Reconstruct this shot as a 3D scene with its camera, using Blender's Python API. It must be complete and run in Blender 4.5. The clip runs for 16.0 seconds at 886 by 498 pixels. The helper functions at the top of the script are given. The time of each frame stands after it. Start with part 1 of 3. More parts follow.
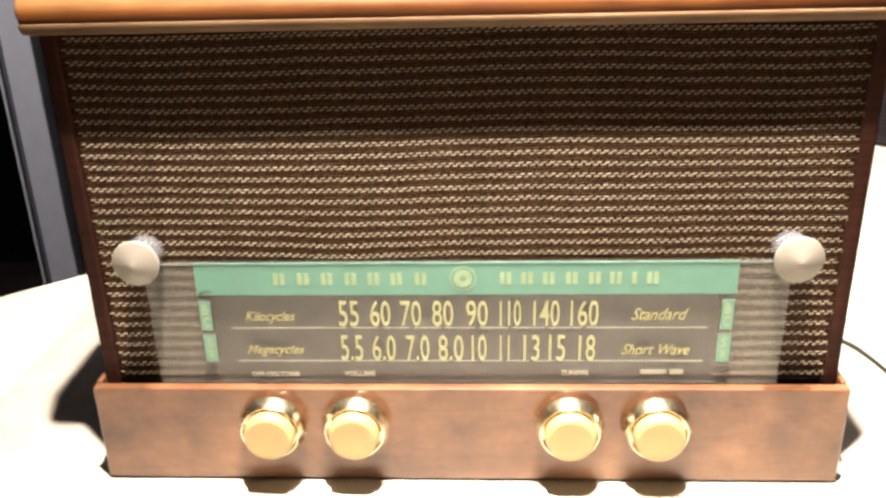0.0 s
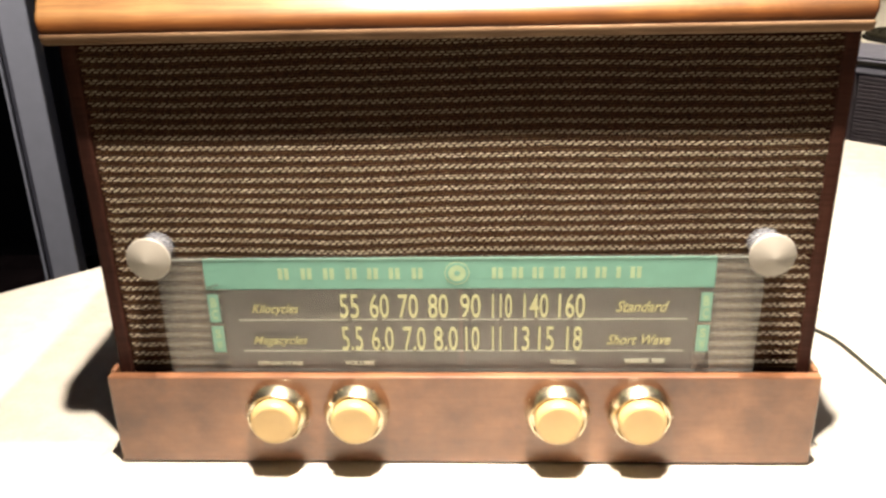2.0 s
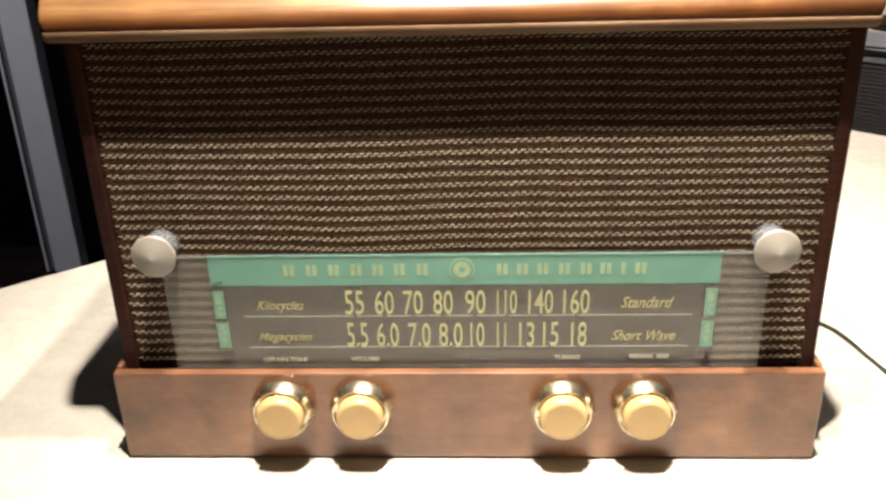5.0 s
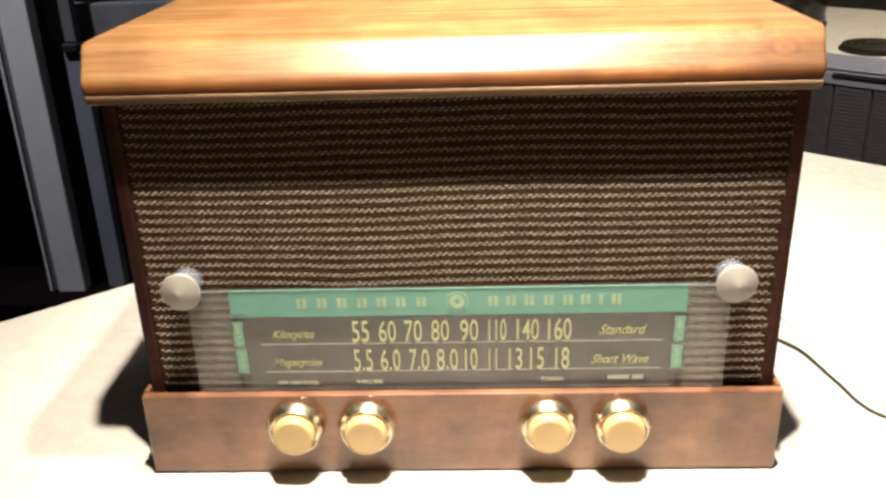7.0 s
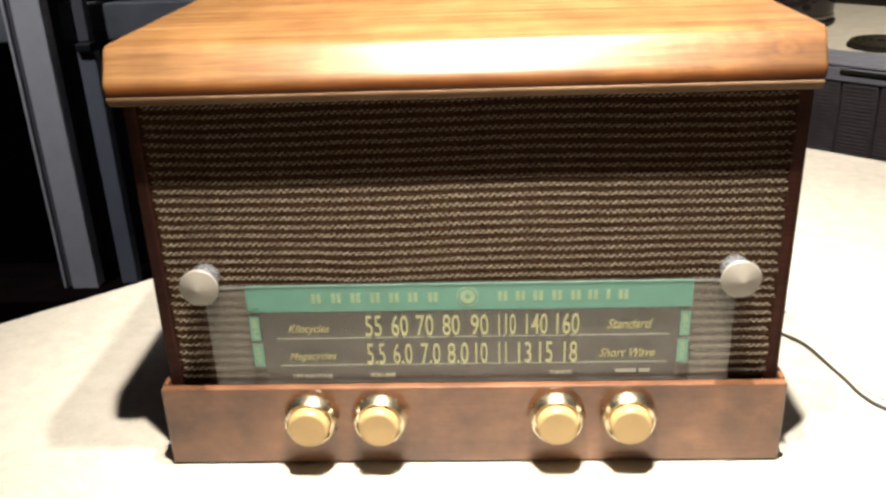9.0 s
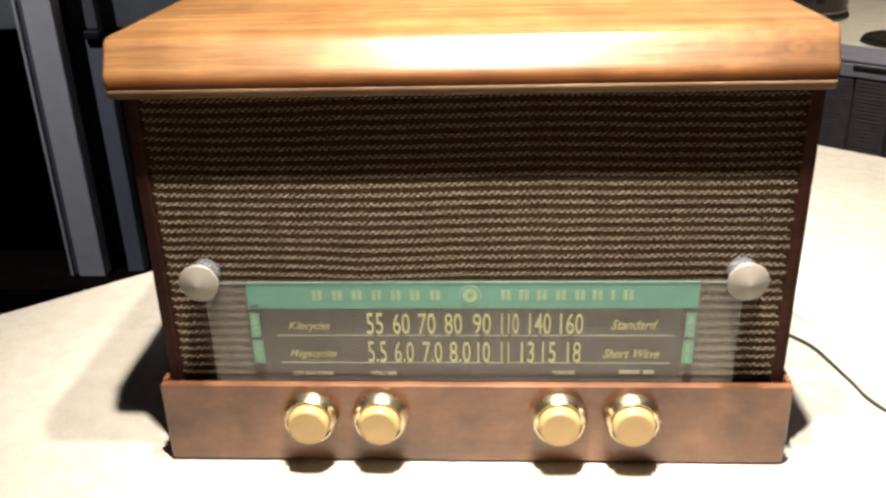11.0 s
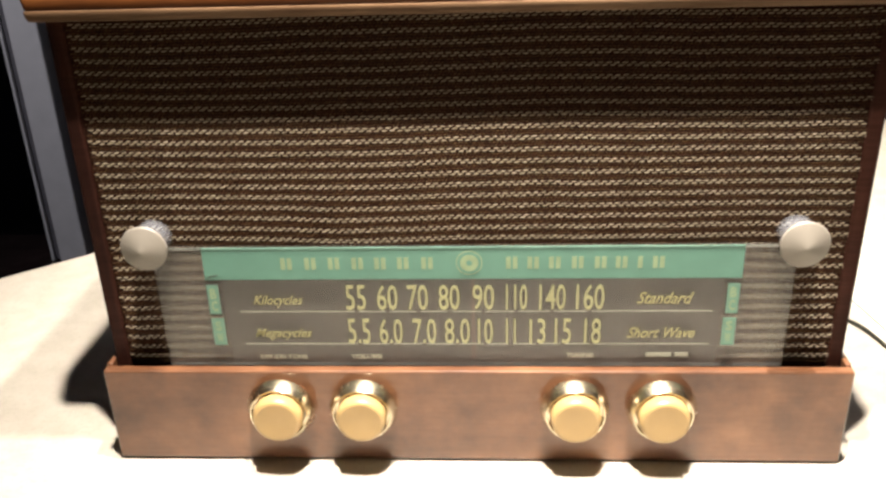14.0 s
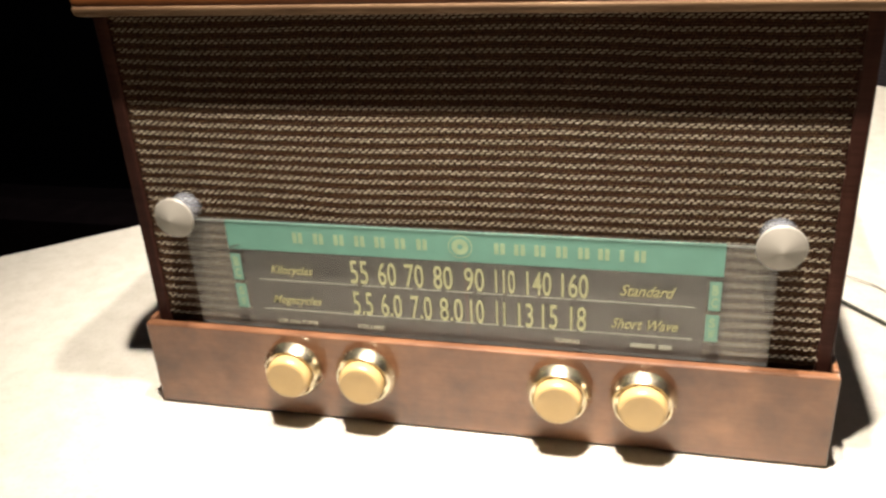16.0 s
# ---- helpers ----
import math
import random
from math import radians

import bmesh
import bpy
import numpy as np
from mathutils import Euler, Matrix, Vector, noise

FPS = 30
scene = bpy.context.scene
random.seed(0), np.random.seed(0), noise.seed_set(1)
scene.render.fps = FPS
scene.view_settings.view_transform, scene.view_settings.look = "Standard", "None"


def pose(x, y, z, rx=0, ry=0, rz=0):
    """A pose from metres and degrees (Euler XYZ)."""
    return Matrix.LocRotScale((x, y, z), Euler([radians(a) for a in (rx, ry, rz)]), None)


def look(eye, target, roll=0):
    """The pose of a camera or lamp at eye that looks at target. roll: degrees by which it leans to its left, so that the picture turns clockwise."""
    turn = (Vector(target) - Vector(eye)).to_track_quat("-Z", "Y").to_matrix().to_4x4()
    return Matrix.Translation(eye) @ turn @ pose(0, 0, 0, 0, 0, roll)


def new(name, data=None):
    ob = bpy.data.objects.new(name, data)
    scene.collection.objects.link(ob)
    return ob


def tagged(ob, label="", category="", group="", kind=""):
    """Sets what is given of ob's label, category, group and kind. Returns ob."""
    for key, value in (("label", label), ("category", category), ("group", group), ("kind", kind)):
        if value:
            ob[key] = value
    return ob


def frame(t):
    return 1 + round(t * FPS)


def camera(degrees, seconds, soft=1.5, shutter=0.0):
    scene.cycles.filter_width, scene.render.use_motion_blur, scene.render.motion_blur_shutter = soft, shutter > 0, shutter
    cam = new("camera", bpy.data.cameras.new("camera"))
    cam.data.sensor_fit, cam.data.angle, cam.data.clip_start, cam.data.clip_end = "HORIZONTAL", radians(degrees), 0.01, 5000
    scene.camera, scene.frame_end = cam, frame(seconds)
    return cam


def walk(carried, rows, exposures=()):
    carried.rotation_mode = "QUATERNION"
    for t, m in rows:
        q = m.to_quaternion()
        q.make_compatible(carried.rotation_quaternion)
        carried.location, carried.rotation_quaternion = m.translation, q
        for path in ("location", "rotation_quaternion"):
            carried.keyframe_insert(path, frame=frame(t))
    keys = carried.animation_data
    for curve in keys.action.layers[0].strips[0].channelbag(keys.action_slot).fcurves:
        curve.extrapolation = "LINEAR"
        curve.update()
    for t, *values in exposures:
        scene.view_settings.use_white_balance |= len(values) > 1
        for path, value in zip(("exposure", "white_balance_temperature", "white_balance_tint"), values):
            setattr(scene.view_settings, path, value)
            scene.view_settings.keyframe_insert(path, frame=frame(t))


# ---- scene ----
# ---- camera and its walk ----
cam = camera(53.0, 16.0, soft=2.8, shutter=0.5)
TOP = 0.90                      # height of the worktop over the floor
PATH = [
    (0.0, 0.0125, -0.3673, 0.2764, 3.22, -22.61, -1.59),
    (0.5, 0.0140, -0.3656, 0.2745, 3.26, -22.55, -1.69),
    (1.0, 0.0141, -0.3670, 0.2756, 3.33, -22.66, -1.76),
    (1.5, 0.0104, -0.3735, 0.2777, 3.33, -22.54, -1.74),
    (2.0, 0.0143, -0.3893, 0.2876, 2.98, -23.10, -1.54),
    (2.5, 0.0136, -0.4167, 0.3026, 3.54, -24.69, -0.86),
    (3.0, 0.0182, -0.4014, 0.2885, 3.14, -23.75, -0.47),
    (3.5, 0.0170, -0.3885, 0.2890, 3.98, -24.71, -1.33),
    (4.0, 0.0145, -0.3791, 0.2882, 3.82, -24.19, -1.44),
    (6.5, 0.0107, -0.4202, 0.3154, 1.84, -23.67, -1.75),
    (7.0, 0.0112, -0.4288, 0.3242, 2.32, -23.28, -1.87),
    (7.5, 0.0110, -0.4294, 0.3242, 2.35, -23.53, -1.69),
    (8.0, 0.0120, -0.4315, 0.3264, 2.81, -23.36, -1.89),
    (8.5, 0.0103, -0.4385, 0.3292, 2.22, -23.36, -1.40),
    (9.0, 0.0103, -0.4403, 0.3290, 2.92, -23.47, -2.19),
    (11.5, 0.0135, -0.4311, 0.3305, 3.62, -24.27, -1.66),
    (12.0, 0.0133, -0.4308, 0.3282, 3.44, -24.49, -1.64),
    (12.5, 0.0142, -0.4315, 0.3277, 3.57, -24.67, -1.54),
    (13.0, 0.0177, -0.4198, 0.3182, 3.64, -24.52, -1.55),
    (13.5, 0.0169, -0.3870, 0.2947, 3.39, -25.19, -1.78),
    (14.0, 0.0124, -0.3658, 0.2837, 3.70, -24.62, -1.90),
    (14.5, 0.0121, -0.3642, 0.2839, 4.26, -25.43, -2.21),
    (15.0, 0.0324, -0.3688, 0.2941, 6.77, -25.99, -2.97),
    (15.5, 0.0642, -0.3756, 0.3010, 10.30, -26.04, -2.17),
    (16.0, 0.0924, -0.3764, 0.2985, 14.89, -26.18, -3.55),
]
walk(cam, [(t, pose(x, y, z + TOP, 90 + pitch, 0, yaw) @ pose(0, 0, 0, 0, 0, roll))
           for t, x, y, z, yaw, pitch, roll in PATH],
     exposures=[(0.0, 0.69, 7000, 16), (1.0, 0.78, 7000, 16), (1.5, 0.65, 7000, 16), (2.0, 0.45, 6900, 14), (2.5, 0.02, 6700, 13), (3.0, -0.15, 6700, 13), (4.0, -0.1, 6700, 13),
                (6.5, 0.2, 6700, 13), (8.0, 0.05, 6600, 12), (9.0, 0.0, 6600, 11), (12.0, -0.06, 6700, 13), (13.5, -0.05, 6700, 13), (14.5, 0.2, 6800, 15), (15.5, 0.15, 6700, 13), (16.0, 0.0, 6600, 12)])

# ---- world and lamps: night outside, two small bulbs above the island, three unseen fill lamps ----
world = bpy.data.worlds.new("night")
scene.world = world
world.use_nodes = True
world.node_tree.nodes["Background"].inputs[0].default_value = (0.02, 0.025, 0.04, 1)
world.node_tree.nodes["Background"].inputs[1].default_value = 0.02


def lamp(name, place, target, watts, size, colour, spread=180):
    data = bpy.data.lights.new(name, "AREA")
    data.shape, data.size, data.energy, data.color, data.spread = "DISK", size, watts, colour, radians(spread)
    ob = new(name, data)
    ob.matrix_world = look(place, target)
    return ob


WARM = (1.0, 0.93, 0.825)
lamp("bulb_light", (-0.004, -0.163, TOP + 0.955), (0.01, 0.15, TOP), 4.9, 0.026, WARM, 66)
lamp("bulb_light", (0.0945, -0.064, TOP + 0.965), (0.14, 0.16, TOP), 4.4, 0.026, WARM, 66)
# unseen lamp added to brighten the cooktop; no hood stands there
lamp("cooktop_fill_light", (0.92, 1.46, 1.62), (0.85, 1.35, 0.9), 2.0, 0.12, (1.0, 0.92, 0.8))
# fill lamps added out of view for the stove front and the window uprights
lamp("fill_light", (0.35, 0.2, 2.44), (0.8, 1.12, 0.9), 9.0, 0.2, (1.0, 0.92, 0.8), 60)
lamp("fill_light", (-1.0, 0.35, 2.40), (-0.7, 1.0, 0.95), 3.3, 0.1, (0.95, 0.96, 1.0), 70)


# ---- materials ----
def material(name, rough=0.5, metal=0.0, colour=(0.5, 0.5, 0.5)):
    m = bpy.data.materials.new(name)
    m.use_nodes = True
    nt = m.node_tree
    b = nt.nodes["Principled BSDF"]
    b.inputs["Base Color"].default_value = (*colour, 1)
    b.inputs["Roughness"].default_value = rough
    b.inputs["Metallic"].default_value = metal
    return m, nt, b


def ramp(nt, source, stops):
    r = nt.nodes.new("ShaderNodeValToRGB")
    while len(r.color_ramp.elements) < len(stops):
        r.color_ramp.elements.new(0.5)
    for e, (p, c) in zip(r.color_ramp.elements, stops):
        e.position, e.color = p, (*c, 1)
    nt.links.new(source, r.inputs[0])
    return r.outputs[0]


def noise_tex(nt, scale, stretch=(1, 1, 1), detail=5, rough=0.55):
    co = nt.nodes.new("ShaderNodeTexCoord")
    mp = nt.nodes.new("ShaderNodeMapping")
    mp.inputs["Scale"].default_value = stretch
    nt.links.new(co.outputs["Object"], mp.inputs[0])
    n = nt.nodes.new("ShaderNodeTexNoise")
    n.inputs["Scale"].default_value, n.inputs["Detail"].default_value, n.inputs["Roughness"].default_value = scale, detail, rough
    nt.links.new(mp.outputs[0], n.inputs["Vector"])
    return n.outputs["Fac"]


def bump(nt, b, height, strength, distance):
    k = nt.nodes.new("ShaderNodeBump")
    k.inputs["Strength"].default_value, k.inputs["Distance"].default_value = strength, distance
    nt.links.new(height, k.inputs["Height"])
    nt.links.new(k.outputs[0], b.inputs["Normal"])


def mix_colour(nt, fac, a, b_, mode="MULTIPLY"):
    m = nt.nodes.new("ShaderNodeMix")
    m.data_type, m.blend_type = "RGBA", mode
    m.inputs[0].default_value = fac
    nt.links.new(a, m.inputs[6])
    nt.links.new(b_, m.inputs[7])
    return m.outputs[2]


def wood(name, dark, mid, light, rough, coat, along=(1.2, 22, 22), fine=60, gloss=0.5, pore=0.6, mottle=0.8, spread=1.0, knot_shade=None, streaks=0.7, blot=(1, 2, 2), edge_shaded=None, sheen=0.27):
    m, nt, b = material(name, rough)
    b.inputs["Specular IOR Level"].default_value = gloss
    broad = noise_tex(nt, 5.0, along, 6, 0.6)
    grain = noise_tex(nt, fine, (0.6, 12, 12), 4, 0.6)
    blotch = noise_tex(nt, 14.0 * spread, blot, 3, 0.6)
    streak = noise_tex(nt, 3.0, (2.2, 60, 60), 3, 0.5)
    base = ramp(nt, broad, [(0.3, dark), (0.5, mid), (0.72, light)])
    pores = ramp(nt, grain, [(0.35, (0.62, 0.55, 0.5)), (0.6, (1, 1, 1))])
    tone = ramp(nt, blotch, [(0.3, (0.66, 0.60, 0.55)), (0.7, (1.14, 1.12, 1.08))])
    lines = ramp(nt, streak, [(0.36, (0.70, 0.62, 0.55)), (0.52, (1, 1, 1))])
    col = mix_colour(nt, streaks, mix_colour(nt, mottle, mix_colour(nt, pore, base, pores), tone), lines)
    if knot_shade:
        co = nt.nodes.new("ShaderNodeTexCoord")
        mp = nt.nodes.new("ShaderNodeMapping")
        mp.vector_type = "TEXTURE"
        mp.inputs["Location"].default_value = knot_shade
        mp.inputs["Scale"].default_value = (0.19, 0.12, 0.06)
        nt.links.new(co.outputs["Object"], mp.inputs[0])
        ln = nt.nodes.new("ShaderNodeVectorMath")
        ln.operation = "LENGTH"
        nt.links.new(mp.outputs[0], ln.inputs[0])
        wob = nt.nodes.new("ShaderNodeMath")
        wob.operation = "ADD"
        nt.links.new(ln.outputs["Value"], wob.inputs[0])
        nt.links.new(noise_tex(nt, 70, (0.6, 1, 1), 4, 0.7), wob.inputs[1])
        # right end's mottling and its falloff of light, both put into the wood colour
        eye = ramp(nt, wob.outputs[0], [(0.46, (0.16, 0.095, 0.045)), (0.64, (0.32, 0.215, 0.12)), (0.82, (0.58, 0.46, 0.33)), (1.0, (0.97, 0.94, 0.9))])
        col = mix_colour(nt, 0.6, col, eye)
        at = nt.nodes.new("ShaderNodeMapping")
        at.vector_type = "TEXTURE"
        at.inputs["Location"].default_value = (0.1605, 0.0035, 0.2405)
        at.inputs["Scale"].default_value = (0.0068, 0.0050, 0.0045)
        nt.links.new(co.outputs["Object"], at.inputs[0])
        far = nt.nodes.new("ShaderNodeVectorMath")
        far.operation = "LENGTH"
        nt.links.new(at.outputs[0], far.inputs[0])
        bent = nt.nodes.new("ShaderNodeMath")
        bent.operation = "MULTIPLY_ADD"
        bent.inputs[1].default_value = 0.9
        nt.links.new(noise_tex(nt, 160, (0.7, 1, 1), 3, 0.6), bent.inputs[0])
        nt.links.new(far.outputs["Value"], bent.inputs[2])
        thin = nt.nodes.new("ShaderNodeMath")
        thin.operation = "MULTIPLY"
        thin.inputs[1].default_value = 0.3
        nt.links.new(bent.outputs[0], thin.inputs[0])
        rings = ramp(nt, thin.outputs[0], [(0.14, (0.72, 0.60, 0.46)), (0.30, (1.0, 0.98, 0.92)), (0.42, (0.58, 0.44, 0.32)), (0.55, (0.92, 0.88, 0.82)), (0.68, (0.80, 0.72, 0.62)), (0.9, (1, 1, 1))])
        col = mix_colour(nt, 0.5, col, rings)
    if edge_shaded:
        # shade under the rounded lower edge put into the colour, fading upwards
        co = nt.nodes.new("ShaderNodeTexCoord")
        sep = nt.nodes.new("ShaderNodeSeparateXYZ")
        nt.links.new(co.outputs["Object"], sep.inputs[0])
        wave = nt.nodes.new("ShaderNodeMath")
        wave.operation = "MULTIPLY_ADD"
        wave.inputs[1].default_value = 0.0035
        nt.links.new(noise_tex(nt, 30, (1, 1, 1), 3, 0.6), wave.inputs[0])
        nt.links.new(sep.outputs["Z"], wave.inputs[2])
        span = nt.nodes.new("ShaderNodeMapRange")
        span.inputs["From Min"].default_value, span.inputs["From Max"].default_value = edge_shaded[0] + 0.0017, edge_shaded[1] + 0.0017
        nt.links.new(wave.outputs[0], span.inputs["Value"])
        edge_shade = ramp(nt, span.outputs[0], [(0.0, (0.52, 0.31, 0.19)), (0.40, (0.56, 0.37, 0.245)), (0.72, (0.82, 0.73, 0.64)), (1.0, (1, 1, 1))])
        col = mix_colour(nt, 1.0, col, edge_shade)
    nt.links.new(col, b.inputs["Base Color"])
    b.inputs["Coat Weight"].default_value, b.inputs["Coat Roughness"].default_value = coat, sheen
    nt.links.new(ramp(nt, grain, [(0.3, (rough + 0.12,) * 3), (0.7, (rough - 0.06,) * 3)]), b.inputs["Roughness"])
    bump(nt, b, grain, 0.15, 0.0004)
    return m


LID_WOOD = wood("honey_walnut", (0.130, 0.065, 0.023), (0.190, 0.100, 0.038), (0.260, 0.150, 0.062), 0.5, 0.5, gloss=0.15, pore=0.65, mottle=0.7, spread=0.9, blot=(2.2, 1, 1), streaks=0.4, knot_shade=(0.176, -0.004, 0.2320), edge_shaded=(0.2262, 0.2350), sheen=0.28)
BASE_WOOD = wood("brown_walnut", (0.072, 0.029, 0.0136), (0.142, 0.0625, 0.0300), (0.230, 0.110, 0.054), 0.40, 0.65, (5, 5, 5), gloss=0.4, pore=0.15, streaks=0.15, mottle=1.0, spread=1.6, sheen=0.16)
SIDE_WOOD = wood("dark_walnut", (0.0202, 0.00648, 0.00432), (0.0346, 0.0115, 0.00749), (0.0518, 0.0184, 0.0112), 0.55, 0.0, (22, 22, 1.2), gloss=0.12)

RIM_WOOD = wood("pale_bead", (0.105, 0.062, 0.034), (0.15, 0.094, 0.056), (0.21, 0.138, 0.086), 0.55, 0.0, gloss=0.1)

CLOTH, nt, b = material("brown_grille_cloth", 0.85)
b.inputs["Specular IOR Level"].default_value = 0.12
weave = noise_tex(nt, 900, (1, 1, 1.6), 2)
nt.links.new(ramp(nt, weave, [(0.35, (0.0105, 0.0026, 0.0012)), (0.65, (0.033, 0.0105, 0.0048))]), b.inputs["Base Color"])
bump(nt, b, weave, 0.5, 0.0004)

THREAD, nt, b = material("beige_thread", 0.7)
b.inputs["Specular IOR Level"].default_value = 0.12
isl = nt.nodes.new("ShaderNodeNewGeometry")
nt.links.new(ramp(nt, isl.outputs["Random Per Island"], [(0.0, (0.168, 0.133, 0.090)), (0.6, (0.222, 0.177, 0.122)), (1.0, (0.275, 0.228, 0.165))]), b.inputs["Base Color"])
FILL_THREAD, nt, b = material("brown_thread", 0.75)
b.inputs["Specular IOR Level"].default_value = 0.12
isl = nt.nodes.new("ShaderNodeNewGeometry")
nt.links.new(ramp(nt, isl.outputs["Random Per Island"], [(0.0, (0.030, 0.0150, 0.0062)), (1.0, (0.068, 0.0385, 0.0160))]), b.inputs["Base Color"])


def glassy(name, haze, tint, haze_colour, rough=0.08):
    """Thin clear plastic: lets light straight through, with a little milky scatter and a glossy face."""
    m, nt, b = material(name, 0.6, 0, haze_colour)
    out = nt.nodes["Material Output"]
    clear = nt.nodes.new("ShaderNodeBsdfTransparent")
    clear.inputs[0].default_value = (*tint, 1)
    veil = nt.nodes.new("ShaderNodeMixShader")
    veil.inputs[0].default_value = haze
    nt.links.new(clear.outputs[0], veil.inputs[1])
    nt.links.new(b.outputs[0], veil.inputs[2])
    gloss = nt.nodes.new("ShaderNodeBsdfGlossy")
    gloss.inputs["Roughness"].default_value = rough
    edge = nt.nodes.new("ShaderNodeLayerWeight")
    edge.inputs[0].default_value = 0.5
    steep = nt.nodes.new("ShaderNodeMath")
    steep.operation = "POWER"
    steep.inputs[1].default_value = 4.0
    nt.links.new(edge.outputs["Facing"], steep.inputs[0])
    share = nt.nodes.new("ShaderNodeMath")
    share.operation = "MULTIPLY_ADD"
    share.inputs[1].default_value, share.inputs[2].default_value = 0.9, 0.035
    nt.links.new(steep.outputs[0], share.inputs[0])
    top = nt.nodes.new("ShaderNodeMixShader")
    nt.links.new(share.outputs[0], top.inputs[0])
    nt.links.new(veil.outputs[0], top.inputs[1])
    nt.links.new(gloss.outputs[0], top.inputs[2])
    nt.links.new(top.outputs[0], out.inputs[0])
    return m


DIAL_GLASS = glassy("dial_plastic", 0.042, (0.82, 0.82, 0.80), (0.70, 0.70, 0.65))
SPACER = glassy("cloudy_plastic", 0.22, (0.82, 0.84, 0.86), (0.42, 0.44, 0.48), 0.2)
WINDOW_GLASS = glassy("window_glass", 0.0, (0.9, 0.92, 0.93), (0.1, 0.1, 0.1), 0.02)


def paint(name, colour, rough=0.5, vary=0.12, scale=40, metal=0.0, relief=0.05):
    m, nt, b = material(name, rough, metal)
    n = noise_tex(nt, scale, (1, 1, 1), 5)
    lo = tuple(c * (1 - vary) for c in colour)
    hi = tuple(min(1, c * (1 + vary)) for c in colour)
    nt.links.new(ramp(nt, n, [(0.3, lo), (0.7, hi)]), b.inputs["Base Color"])
    nt.links.new(ramp(nt, n, [(0.3, (rough * 1.15,) * 3), (0.7, (rough * 0.85,) * 3)]), b.inputs["Roughness"])
    if relief:
        bump(nt, b, n, relief, 0.0005)
    return m


MINT = paint("mint_print", (0.0942, 0.219, 0.169), 0.5, 0.07, 60, 0, 0)
MINT_GLINT = paint("mint_glint", (0.128, 0.247, 0.201), 0.4, 0.1, 100, 0, 0)
POINTER = paint("red_pointer", (0.118, 0.0499, 0.036), 0.5, 0.08, 60, 0, 0)
MINT_PALE = paint("pale_mint_print", (0.118, 0.238, 0.177), 0.5, 0.12, 120, 0, 0)
DIAL_BROWN = paint("brown_dial_print", (0.043, 0.0319, 0.0249), 0.55, 0.12, 50, 0, 0)
CREAM_PRINT = paint("cream_print", (0.326, 0.322, 0.164), 0.5, 0.08, 200, 0, 0)
# paler, greener cream with low contrast against the mint
MARK_PRINT = paint("green_cream_print", (0.222, 0.298, 0.173), 0.5, 0.1, 200, 0, 0)
PALE_PRINT = paint("pale_print", (0.277, 0.284, 0.222), 0.5, 0.08, 200, 0, 0)
WORD_PRINT = paint("small_word_print", (0.36, 0.353, 0.263), 0.5, 0.08, 200, 0, 0)
GOLD_PRINT = paint("gold_print", (0.277, 0.256, 0.118), 0.5, 0.1, 200, 0, 0)
CREAM_KNOB = paint("cream_plastic", (0.402, 0.27, 0.114), 0.36, 0.05, 90, 0, 0.02)
BRASS = paint("polished_brass", (0.70, 0.62, 0.46), 0.25, 0.06, 150, 1.0, 0.02)
FROST = paint("frosted_plastic", (0.214, 0.195, 0.164), 0.4, 0.05, 120, 0, 0.03)
BLACK = paint("black_enamel", (0.012, 0.012, 0.013), 0.35, 0.2, 30, 0, 0.02)
KETTLE_BLACK = paint("glossy_black_enamel", (0.014, 0.011, 0.010), 0.12, 0.2, 30, 0, 0)
NIGHT = paint("night_black", (0.0015, 0.0015, 0.002), 0.9, 0.1, 5, 0, 0)
BLACK_RUBBER = paint("dark_cord_rubber", (0.02, 0.02, 0.012), 0.55, 0.2, 200)
THIN_WIRE = paint("beige_wire", (0.34, 0.32, 0.27), 0.6, 0.1, 200)
BOARD = paint("brown_hardboard", (0.09, 0.055, 0.03), 0.8, 0.2, 300)
ALUMINIUM = paint("grey_window_frame", (0.42, 0.42, 0.45), 0.5, 0.06, 30)
BLUE_ALU = paint("blue_grey_frame", (0.135, 0.145, 0.18), 0.5, 0.06, 30)
BAND_GREY = paint("grey_reflection_band", (0.15, 0.15, 0.165), 0.6, 0.3, 14)
DARK_ALU = paint("dark_window_rail", (0.095, 0.092, 0.105), 0.5, 0.08, 30)
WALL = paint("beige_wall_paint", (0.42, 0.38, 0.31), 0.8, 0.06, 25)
# walls out of view kept dark to cut bounced light and pane reflections
UNSEEN_WALL = paint("low_bounce_paint", (0.10, 0.085, 0.07), 0.8, 0.06, 25)
# shade below the window put into this near-black colour
SHADE_WALL = paint("sill_shade", (0.004, 0.002, 0.002), 0.8, 0.2, 20)
FLOOR = paint("dark_floor", (0.05, 0.04, 0.034), 0.55, 0.3, 6)
# ceiling out of view toned down to cut bounced light
CEILING = paint("ceiling_paint", (0.3, 0.28, 0.25), 0.9, 0.04, 30)
ISLAND_SIDE = paint("island_panel", (0.10, 0.08, 0.065), 0.6, 0.15, 20)
STOVE_GREY = paint("grey_stove_enamel", (0.135, 0.137, 0.168), 0.4, 0.06, 40)
STOVE_TOP = paint("pale_stove_top", (0.40, 0.37, 0.305), 0.4, 0.06, 30)
RIB_GREY = paint("grey_ribbed_panel", (0.062, 0.055, 0.062), 0.6, 0.12, 60)
COIL = paint("worn_coil", (0.016, 0.014, 0.009), 0.5, 0.3, 120)
PAN = paint("matt_black_pan", (0.012, 0.011, 0.009), 0.7, 0.2, 60)
DARK_CHROME = paint("dull_chrome", (0.22, 0.20, 0.18), 0.25, 0.1, 60, 1.0, 0)

